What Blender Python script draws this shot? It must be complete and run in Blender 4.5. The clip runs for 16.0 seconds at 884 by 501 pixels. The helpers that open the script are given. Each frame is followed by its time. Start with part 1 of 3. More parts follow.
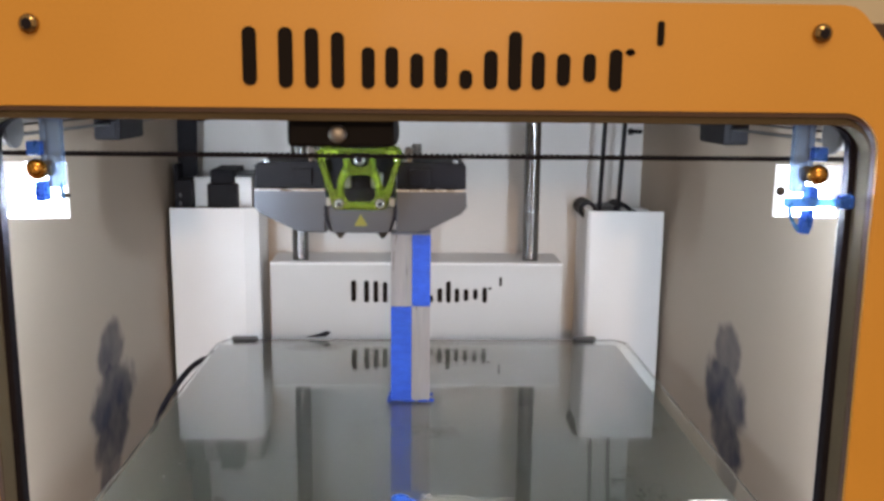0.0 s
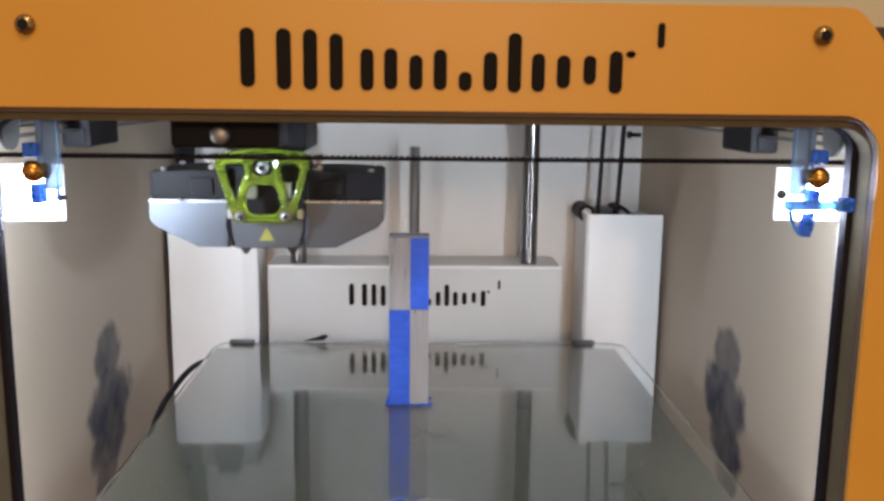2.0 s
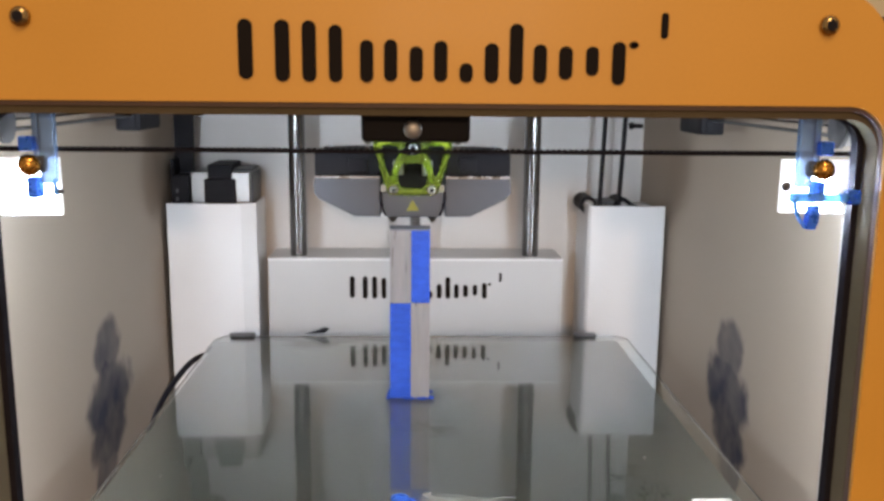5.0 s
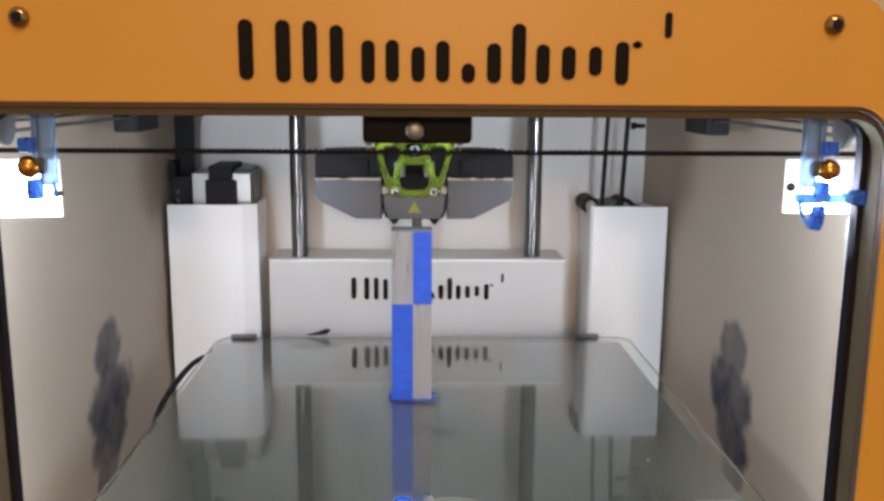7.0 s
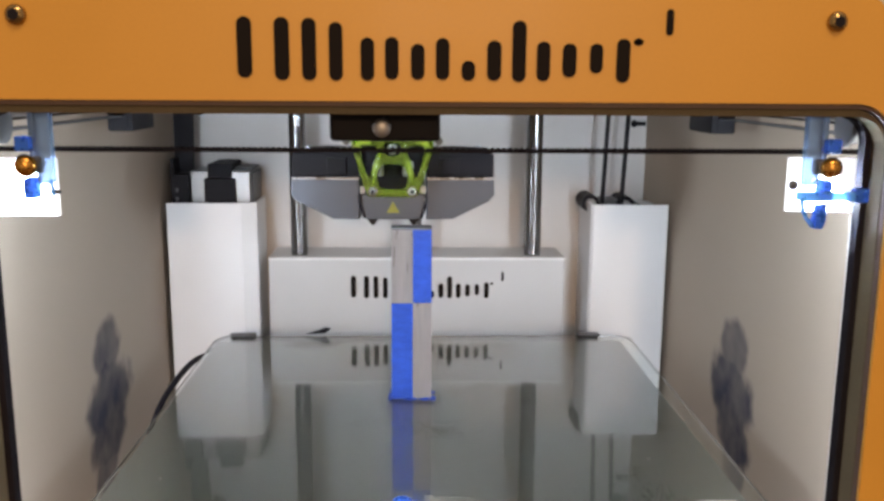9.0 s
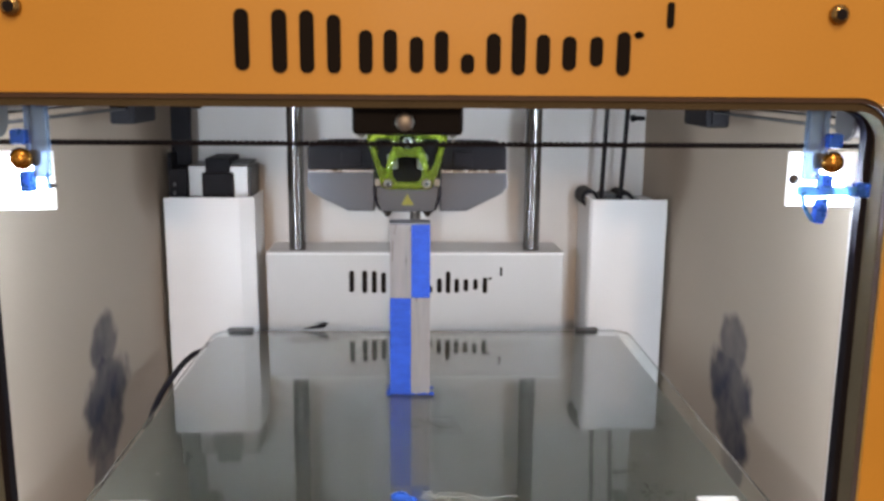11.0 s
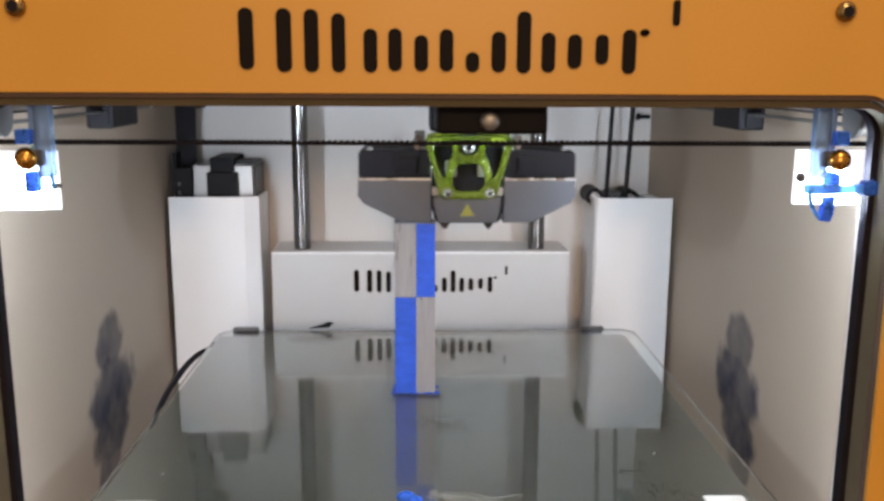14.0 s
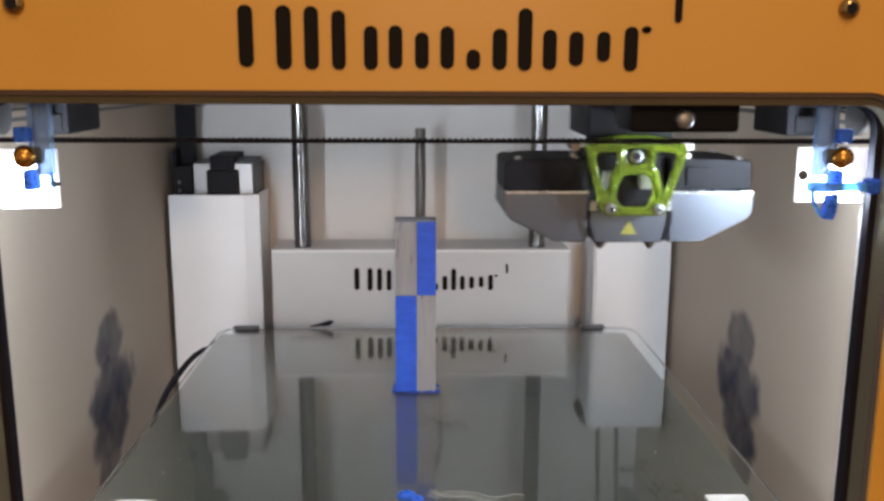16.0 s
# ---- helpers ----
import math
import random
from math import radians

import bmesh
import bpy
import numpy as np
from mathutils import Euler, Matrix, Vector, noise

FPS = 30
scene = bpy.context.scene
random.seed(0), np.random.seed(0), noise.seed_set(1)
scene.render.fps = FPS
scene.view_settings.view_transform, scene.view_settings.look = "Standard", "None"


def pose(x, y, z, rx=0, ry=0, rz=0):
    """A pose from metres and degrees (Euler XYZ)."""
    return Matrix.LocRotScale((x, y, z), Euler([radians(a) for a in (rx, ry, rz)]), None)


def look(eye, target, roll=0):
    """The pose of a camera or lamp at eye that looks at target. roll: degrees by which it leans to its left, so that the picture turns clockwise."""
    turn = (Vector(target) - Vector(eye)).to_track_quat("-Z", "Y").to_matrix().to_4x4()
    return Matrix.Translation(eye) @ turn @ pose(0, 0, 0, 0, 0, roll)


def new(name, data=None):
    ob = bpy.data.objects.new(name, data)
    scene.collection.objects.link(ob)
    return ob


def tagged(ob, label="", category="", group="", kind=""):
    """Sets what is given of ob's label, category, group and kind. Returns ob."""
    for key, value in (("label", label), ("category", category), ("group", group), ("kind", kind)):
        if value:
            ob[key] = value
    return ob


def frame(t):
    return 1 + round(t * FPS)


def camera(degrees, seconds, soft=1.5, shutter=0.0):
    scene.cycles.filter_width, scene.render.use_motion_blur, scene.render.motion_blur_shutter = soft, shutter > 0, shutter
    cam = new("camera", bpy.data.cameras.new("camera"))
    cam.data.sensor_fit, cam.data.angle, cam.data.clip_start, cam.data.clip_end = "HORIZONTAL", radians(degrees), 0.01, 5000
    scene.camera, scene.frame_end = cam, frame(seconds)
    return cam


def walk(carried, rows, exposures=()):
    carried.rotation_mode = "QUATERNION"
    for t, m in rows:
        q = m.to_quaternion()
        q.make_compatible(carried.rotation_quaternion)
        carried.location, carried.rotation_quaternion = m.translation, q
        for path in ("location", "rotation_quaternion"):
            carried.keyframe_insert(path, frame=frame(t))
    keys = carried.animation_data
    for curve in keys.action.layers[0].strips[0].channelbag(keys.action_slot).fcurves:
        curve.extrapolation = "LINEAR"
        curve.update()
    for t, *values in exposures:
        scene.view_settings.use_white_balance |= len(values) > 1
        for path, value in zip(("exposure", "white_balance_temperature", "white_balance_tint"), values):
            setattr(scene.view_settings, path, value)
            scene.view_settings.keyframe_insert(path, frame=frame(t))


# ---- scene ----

# ---------- camera ----------
cam = camera(52.99, 16.0, soft=3.0, shutter=0.3)
PATH = [
    (0, (-0.0051, -0.2895, 0.3541), (0.0106, 0.2021, 0.2642), 0.59),
    (0.5, (-0.0053, -0.2892, 0.3538), (0.0102, 0.2026, 0.2653), 0.59),
    (1, (-0.0048, -0.2887, 0.3539), (0.0099, 0.2034, 0.2663), 0.62),
    (1.5, (-0.0052, -0.2881, 0.3540), (0.0115, 0.2038, 0.2661), 0.69),
    (2, (-0.0055, -0.2875, 0.3536), (0.0115, 0.2044, 0.2656), 0.67),
    (2.5, (-0.0055, -0.2859, 0.3537), (0.0118, 0.2058, 0.2645), 0.63),
    (3, (-0.0056, -0.2849, 0.3536), (0.0114, 0.2066, 0.2630), 0.60),
    (3.5, (-0.0056, -0.2844, 0.3537), (0.0119, 0.2067, 0.2616), 0.60),
    (4, (-0.0054, -0.2850, 0.3539), (0.0117, 0.2060, 0.2611), 0.60),
    (6.5, (-0.0056, -0.2824, 0.3539), (0.0103, 0.2087, 0.2609), 0.43),
    (7, (-0.0057, -0.2821, 0.3540), (0.0101, 0.2090, 0.2611), 0.41),
    (7.5, (-0.0061, -0.2823, 0.3540), (0.0103, 0.2088, 0.2612), 0.41),
    (8, (-0.0056, -0.2819, 0.3541), (0.0110, 0.2089, 0.2604), 0.41),
    (8.5, (-0.0057, -0.2818, 0.3541), (0.0110, 0.2091, 0.2602), 0.41),
    (9, (-0.0057, -0.2803, 0.3539), (0.0102, 0.2106, 0.2599), 0.37),
    (11.5, (-0.0058, -0.2786, 0.3533), (0.0112, 0.2117, 0.2564), 0.46),
    (12, (-0.0058, -0.2787, 0.3533), (0.0101, 0.2116, 0.2565), 0.44),
    (12.5, (-0.0064, -0.2786, 0.3533), (0.0085, 0.2117, 0.2564), 0.32),
    (13, (-0.0061, -0.2779, 0.3533), (0.0075, 0.2124, 0.2564), 0.26),
    (13.5, (-0.0061, -0.2777, 0.3534), (0.0074, 0.2125, 0.2558), 0.25),
    (14, (-0.0060, -0.2778, 0.3532), (0.0083, 0.2124, 0.2560), 0.26),
    (14.5, (-0.0060, -0.2773, 0.3534), (0.0083, 0.2128, 0.2554), 0.26),
    (15, (-0.0060, -0.2771, 0.3532), (0.0088, 0.2129, 0.2548), 0.25),
    (15.5, (-0.0060, -0.2773, 0.3530), (0.0085, 0.2128, 0.2554), 0.22),
    (16, (-0.0061, -0.2764, 0.3531), (0.0080, 0.2136, 0.2547), 0.23),
]
LEVEL = [(0, 0.0), (0.5, -0.02), (1.0, -0.06), (1.5, -0.12), (2.0, -0.02), (2.5, 0.0), (3.0, 0.0), (9.0, 0.0), (13.5, 0.0), (14.0, 0.0), (14.5, 0.03), (15.0, 0.0), (15.5, -0.36), (16, -0.20)]
walk(cam, [(t, look(e, g, r)) for t, e, g, r in PATH], LEVEL)

# ---------- light ----------
world = bpy.data.worlds.new("room_light")
scene.world = world
world.use_nodes = True
world.node_tree.nodes["Background"].inputs[0].default_value = (1.0, 0.75, 0.56, 1)
world.node_tree.nodes["Background"].inputs[1].default_value = 0.42


def area_lamp(name, eye, target, sx, sy, watts, colour):
    data = bpy.data.lights.new(name, "AREA")
    data.shape, data.size, data.size_y, data.energy, data.color = "RECTANGLE", sx, sy, watts, colour
    ob = new(name, data)
    ob.matrix_world = look(eye, target)
    return ob


# warm lamp of the room, above and behind the camera
room_lamp = bpy.data.lights.new("room_lamp_light", "POINT")
room_lamp.energy, room_lamp.shadow_soft_size, room_lamp.color = 30.0, 0.22, (1.0, 0.735, 0.50)
new("room_lamp_light", room_lamp).location = (0.2, -0.9, 1.40)
# low warm lamp across the room, which shines in through the opening
area_lamp("far_lamp_light", (0.10, -2.50, 0.775), (0, 0.0, 0.30), 0.10, 0.10, 15.0, (1.0, 0.66, 0.40))
# LEDs of the two light panels in the upper front corners and of the strips below them
for sx in (-1, 1):
    area_lamp("light_panel_led", (sx * 0.148, 0.0275, 0.318), (sx * -0.08, 0.270, 0.225), 0.022, 0.018, 0.43, (0.71, 0.84, 1.0))
    area_lamp("led_strip_light", (sx * 0.166, 0.030, 0.200), (sx * -0.15, 0.310, 0.205), 0.006, 0.19, 0.30, (0.76, 0.855, 1.0))


# ---------- materials ----------
def material(name, base, rough=0.5, metal=0.0, vary=0.12, grain=60.0, bump=0.0, fine=900.0, transmission=0.0, ior=1.5,
             coat=0.0, emission=0.0, sss=0.0, stretch=(1, 1, 1), rough_vary=0.1):
    m = bpy.data.materials.new(name)
    m.use_nodes = True
    nt = m.node_tree
    b = nt.nodes["Principled BSDF"]
    co = nt.nodes.new("ShaderNodeTexCoord")
    mp = nt.nodes.new("ShaderNodeMapping")
    mp.inputs["Scale"].default_value = stretch
    nt.links.new(co.outputs["Object"], mp.inputs["Vector"])
    n1 = nt.nodes.new("ShaderNodeTexNoise")
    n1.inputs["Scale"].default_value, n1.inputs["Detail"].default_value = grain, 4
    n2 = nt.nodes.new("ShaderNodeTexNoise")
    n2.inputs["Scale"].default_value, n2.inputs["Detail"].default_value = fine, 3
    for n in (n1, n2):
        nt.links.new(mp.outputs["Vector"], n.inputs["Vector"])
    ad = nt.nodes.new("ShaderNodeMath")
    ad.operation = "MULTIPLY_ADD"
    ad.inputs[1].default_value, ad.inputs[2].default_value = 0.35, 0.0
    nt.links.new(n2.outputs["Fac"], ad.inputs[0])
    ad2 = nt.nodes.new("ShaderNodeMath")
    ad2.operation = "MULTIPLY_ADD"
    ad2.inputs[1].default_value = 0.65
    nt.links.new(n1.outputs["Fac"], ad2.inputs[0])
    nt.links.new(ad.outputs[0], ad2.inputs[2])
    rp = nt.nodes.new("ShaderNodeValToRGB")
    rp.color_ramp.elements[0].position, rp.color_ramp.elements[1].position = 0.3, 0.7
    rp.color_ramp.elements[0].color = (*[c * (1 - vary) for c in base], 1)
    rp.color_ramp.elements[1].color = (*[min(1, c * (1 + vary)) for c in base], 1)
    nt.links.new(ad2.outputs[0], rp.inputs["Fac"])
    nt.links.new(rp.outputs["Color"], b.inputs["Base Color"])
    mr = nt.nodes.new("ShaderNodeMapRange")
    mr.inputs["From Min"].default_value, mr.inputs["From Max"].default_value = 0.3, 0.7
    mr.inputs["To Min"].default_value, mr.inputs["To Max"].default_value = max(0.0, rough - rough_vary), min(1.0, rough + rough_vary)
    nt.links.new(ad2.outputs[0], mr.inputs["Value"])
    nt.links.new(mr.outputs["Result"], b.inputs["Roughness"])
    b.inputs["Metallic"].default_value = metal
    b.inputs["Transmission Weight"].default_value = transmission
    b.inputs["IOR"].default_value = ior
    b.inputs["Coat Weight"].default_value = coat
    b.inputs["Subsurface Weight"].default_value = sss
    if sss:
        b.inputs["Subsurface Radius"].default_value = (0.004, 0.004, 0.005)
    if emission:
        b.inputs["Emission Color"].default_value = (*base, 1)
        b.inputs["Emission Strength"].default_value = emission
    if bump:
        bp = nt.nodes.new("ShaderNodeBump")
        bp.inputs["Strength"].default_value, bp.inputs["Distance"].default_value = bump, 0.0006
        nt.links.new(ad2.outputs[0], bp.inputs["Height"])
        nt.links.new(bp.outputs["Normal"], b.inputs["Normal"])
    return m


# white front panel, with the warm room light painted in as orange
WARM_LIT_WHITE = material("warm_lit_panel", (0.65, 0.322, 0.043), 0.42, vary=0.05, grain=14, bump=0.05)
BLACK_INK = material("black_print", (0.010, 0.007, 0.006), 0.7, vary=0.3)
BLACK_INK.node_tree.nodes["Principled BSDF"].inputs["Specular IOR Level"].default_value = 0.12
CORE = material("panel_core", (0.115, 0.070, 0.052), 0.6, vary=0.2)
FRAME_GREY = material("frame_edge", (0.145, 0.118, 0.075), 0.75, vary=0.15, grain=30)
RUBBER = material("black_rubber", (0.018, 0.016, 0.020), 0.8, vary=0.2)
WALL_REAR = material("white_panel", (0.63, 0.592, 0.555), 0.5, vary=0.04, grain=18, bump=0.03)
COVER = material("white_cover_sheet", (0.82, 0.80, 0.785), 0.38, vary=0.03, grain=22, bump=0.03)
# bracket white, darkened in its colour for the weaker light on its front
BRACKET_DIM = material("dim_white_bracket_sheet", (0.57, 0.55, 0.53), 0.36, vary=0.03, grain=22, bump=0.03)
STEEL = material("polished_steel", (0.21, 0.205, 0.20), 0.18, 1.0, vary=0.06, stretch=(1, 1, 0.05), rough_vary=0.04)
DARK_STEEL = material("oiled_steel", (0.20, 0.18, 0.16), 0.34, 1.0, vary=0.2)
ALU = material("satin_aluminium", (0.108, 0.117, 0.136), 0.42, 0.9, vary=0.04, grain=60, bump=0.02, rough_vary=0.04)
BLACK_PLASTIC = material("black_plastic", (0.013, 0.012, 0.014), 0.55, vary=0.25, bump=0.15)
for dull, level in ((BLACK_PLASTIC, 0.1), (RUBBER, 0.06), (FRAME_GREY, 0.08)):
    dull.node_tree.nodes["Principled BSDF"].inputs["Specular IOR Level"].default_value = level
GREY_PLASTIC = material("grey_plastic", (0.07, 0.07, 0.072), 0.45, vary=0.15, bump=0.1)
GREEN = material("green_clear_plastic", (0.66, 1.0, 0.10), 0.07, vary=0.25, grain=240, transmission=0.91, ior=1.45)
BLUE_CLEAR = material("blue_clear_plastic", (0.42, 0.63, 0.97), 0.2, vary=0.03, grain=100, transmission=0.7, ior=1.15)
BLUE_MID = material("light_blue_plastic", (0.13, 0.42, 0.95), 0.3, vary=0.1, grain=150, transmission=0.45, ior=1.2)
BLUE_SOLID = material("blue_plastic", (0.05, 0.18, 0.80), 0.3, vary=0.2, grain=300, transmission=0.35, ior=1.2)
BLUE_PLA = material("blue_filament", (0.018, 0.070, 0.39), 0.36, vary=0.30, grain=90, bump=0.3, stretch=(1.2, 1.2, 3), fine=420, sss=0.15)
NATURAL_PLA = material("natural_filament", (0.335, 0.298, 0.278), 0.34, vary=0.16, grain=60, bump=0.08, stretch=(5, 5, 0.5), fine=160, transmission=0.35, ior=1.3)
PRINT_TOP = material("fresh_layer", (0.16, 0.16, 0.18), 0.5, vary=0.2)
GLASS = material("plate_glass", (0.90, 0.95, 0.93), 0.03, vary=0.01, transmission=1.0, ior=1.56, rough_vary=0.01)
HEATER = material("heater_plate", (0.212, 0.200, 0.178), 0.32, 0.30, vary=0.08, grain=16)
BRASS = material("brass_screw", (0.50, 0.25, 0.05), 0.22, 1.0, vary=0.15)
NOZZLE = material("sooty_brass_nozzle", (0.13, 0.10, 0.08), 0.45, 1.0, vary=0.35)
SCREW = material("steel_screw", (0.56, 0.58, 0.60), 0.30, 1.0, vary=0.15)
GOLD_SCREW = material("gilt_screw", (0.36, 0.24, 0.10), 0.24, 1.0, vary=0.2)
YELLOW = material("yellow_sticker", (0.21, 0.19, 0.03), 0.5, vary=0.12)
STRING = material("clear_filament_string", (0.80, 0.82, 0.78), 0.25, vary=0.1, transmission=0.7, ior=1.3)
MOTOR_METAL = material("motor_cap", (0.29, 0.28, 0.27), 0.42, 1.0, vary=0.08)
# white glow of the LED light panels
PANEL_GLOW = material("panel_glow", (1.0, 0.99, 1.0), 0.9, vary=0.0, emission=0.95)
ROOM_WALL = material("cream_room_wall", (0.86, 0.76, 0.54), 0.9, vary=0.04, grain=4)
TABLE = material("wooden_table_top", (0.22, 0.13, 0.07), 0.5, vary=0.25, grain=8, stretch=(0.1, 1, 1))
DARK_WOOD = material("dark_wood", (0.06, 0.035, 0.022), 0.5, vary=0.2, grain=10)
PALE_BLOCK = material("pale_ceramic", (0.22, 0.22, 0.19), 0.5, vary=0.1)
CERAMIC = material("ceramic_white", (0.72, 0.70, 0.66), 0.4, vary=0.06)


def side_wall_material(name):
    """Frosted side sheet with the soft dark shape of the print on its outer face."""
    m = material(name, (0.450, 0.370, 0.290), 0.6, vary=0.05, grain=9, bump=0.03)
    nt = m.node_tree
    b = nt.nodes["Principled BSDF"]
    old = b.inputs["Base Color"].links[0].from_socket
    co = nt.nodes.new("ShaderNodeTexCoord")
    ns = nt.nodes.new("ShaderNodeTexNoise")
    ns.inputs["Scale"].default_value, ns.inputs["Detail"].default_value = 55, 2
    nt.links.new(co.outputs["Object"], ns.inputs["Vector"])
    total = None
    # soft blocks: y, z, half width, half height, weight
    for cy, cz, hw, hh, wt in ((0.200, 0.178, 0.037, 0.025, 1.0), (0.199, 0.205, 0.023, 0.020, 0.85), (0.194, 0.156, 0.030, 0.017, 1.0), (0.187, 0.138, 0.019, 0.017, 0.85)):
        mp = nt.nodes.new("ShaderNodeMapping")
        mp.vector_type = "POINT"
        mp.inputs["Location"].default_value = (0, -cy / hw, -cz / hh)
        mp.inputs["Scale"].default_value = (0, 1 / hw, 1 / hh)
        nt.links.new(co.outputs["Object"], mp.inputs["Vector"])
        ln = nt.nodes.new("ShaderNodeVectorMath")
        ln.operation = "LENGTH"
        nt.links.new(mp.outputs["Vector"], ln.inputs[0])
        mr = nt.nodes.new("ShaderNodeMapRange")
        mr.interpolation_type = "SMOOTHSTEP"
        mr.inputs["From Min"].default_value, mr.inputs["From Max"].default_value = 1.06, 1.44
        mr.inputs["To Min"].default_value, mr.inputs["To Max"].default_value = wt, 0.0
        ragged = nt.nodes.new("ShaderNodeMath")
        ragged.operation = "MULTIPLY_ADD"
        ragged.inputs[1].default_value = 0.7
        nt.links.new(ns.outputs["Fac"], ragged.inputs[0])
        nt.links.new(ln.outputs["Value"], ragged.inputs[2])
        nt.links.new(ragged.outputs[0], mr.inputs["Value"])
        if total is None:
            total = mr.outputs["Result"]
        else:
            mx = nt.nodes.new("ShaderNodeMath")
            mx.operation = "MAXIMUM"
            nt.links.new(total, mx.inputs[0])
            nt.links.new(mr.outputs["Result"], mx.inputs[1])
            total = mx.outputs[0]
    sc = nt.nodes.new("ShaderNodeMapRange")
    sc.inputs["From Min"].default_value, sc.inputs["From Max"].default_value = 0.3, 0.7
    sc.inputs["To Min"].default_value, sc.inputs["To Max"].default_value = 1.0, 0.68
    nt.links.new(ns.outputs["Fac"], sc.inputs["Value"])
    mu = nt.nodes.new("ShaderNodeMath")
    mu.operation = "MULTIPLY"
    nt.links.new(total, mu.inputs[0])
    nt.links.new(sc.outputs["Result"], mu.inputs[1])
    mix = nt.nodes.new("ShaderNodeMix")
    mix.data_type = "RGBA"
    nt.links.new(mu.outputs[0], mix.inputs["Factor"])
    nt.links.new(old, mix.inputs["A"])
    mix.inputs["B"].default_value = (0.040, 0.042, 0.064, 1)
    nt.links.new(mix.outputs["Result"], b.inputs["Base Color"])
    return m


WALL_SIDE = side_wall_material("frosted_side_sheet")
WALL_SIDE.node_tree.nodes["Principled BSDF"].inputs["Specular IOR Level"].default_value = 0.15


# ---------- mesh helpers ----------
def box(bm, x0, x1, y0, y1, z0, z1, bevel=0.0, seg=2):
    r = bmesh.ops.create_cube(bm, size=1.0, matrix=Matrix.LocRotScale(((x0 + x1) / 2, (y0 + y1) / 2, (z0 + z1) / 2), None, (x1 - x0, y1 - y0, z1 - z0)))
    if bevel:
        es = list({e for v in r["verts"] for e in v.link_edges})
        bmesh.ops.bevel(bm, geom=es, offset=bevel, segments=seg, affect="EDGES", profile=0.5)


def rod(bm, a, b, r, seg=20, r2=None):
    a, b = Vector(a), Vector(b)
    d = b - a
    m = Matrix.Translation((a + b) / 2) @ d.to_track_quat("Z", "Y").to_matrix().to_4x4()
    bmesh.ops.create_cone(bm, cap_ends=True, segments=seg, radius1=r, radius2=r if r2 is None else r2, depth=d.length, matrix=m)


def ball(bm, c, r, sx=1, sy=1, sz=1, seg=16):
    bmesh.ops.create_uvsphere(bm, u_segments=seg, v_segments=seg // 2 + 2, radius=r, matrix=Matrix.LocRotScale(c, None, (sx, sy, sz)))


def prism(bm, pts, axis, d0, d1, bevel=0.0):
    """A flat outline drawn out along an axis: pts are (x, z) for axis y, (y, z) for x, (x, y) for z."""
    def at(p, d):
        return {"y": (p[0], d, p[1]), "x": (d, p[0], p[1]), "z": (p[0], p[1], d)}[axis]
    lo = [bm.verts.new(at(p, d0)) for p in pts]
    hi = [bm.verts.new(at(p, d1)) for p in pts]
    fs = [bm.faces.new(lo), bm.faces.new(hi)]
    n = len(pts)
    for i in range(n):
        fs.append(bm.faces.new((lo[i], lo[(i + 1) % n], hi[(i + 1) % n], hi[i])))
    bmesh.ops.recalc_face_normals(bm, faces=fs)
    if bevel:
        es = list({e for f in fs[:2] for e in f.edges})
        bmesh.ops.bevel(bm, geom=es, offset=bevel, segments=2, affect="EDGES", profile=0.5)


def tube(bm, pts, r, seg=8):
    """A round wire through the points."""
    rings = []
    pts = [Vector(p) for p in pts]
    for i, p in enumerate(pts):
        d = (pts[min(i + 1, len(pts) - 1)] - pts[max(i - 1, 0)]).normalized()
        q = d.to_track_quat("Z", "Y")
        rings.append([bm.verts.new(p + q @ Vector((r * math.cos(k * 2 * math.pi / seg), r * math.sin(k * 2 * math.pi / seg), 0))) for k in range(seg)])
    for a, b in zip(rings, rings[1:]):
        for k in range(seg):
            bm.faces.new((a[k], a[(k + 1) % seg], b[(k + 1) % seg], b[k]))
    bm.faces.new(rings[0][::-1])
    bm.faces.new(rings[-1])


def smooth_line(pts, n=6):
    """Catmull-Rom through the points."""
    p = [Vector(pts[0])] + [Vector(q) for q in pts] + [Vector(pts[-1])]
    out = []
    for a, b, c, d in zip(p, p[1:], p[2:], p[3:]):
        for k in range(n):
            t = k / n
            out.append(0.5 * (2 * b + (c - a) * t + (2 * a - 5 * b + 4 * c - d) * t * t + (3 * b - a - 3 * c + d) * t ** 3))
    out.append(p[-1])
    return out


def round_rect(x0, x1, z0, z1, r, n=8):
    out = []
    for cx, cz, a0 in ((x1 - r, z1 - r, 0), (x0 + r, z1 - r, 90), (x0 + r, z0 + r, 180), (x1 - r, z0 + r, 270)):
        for k in range(n + 1):
            a = radians(a0 + 90 * k / n)
            out.append((cx + r * math.cos(a), cz + r * math.sin(a)))
    return out


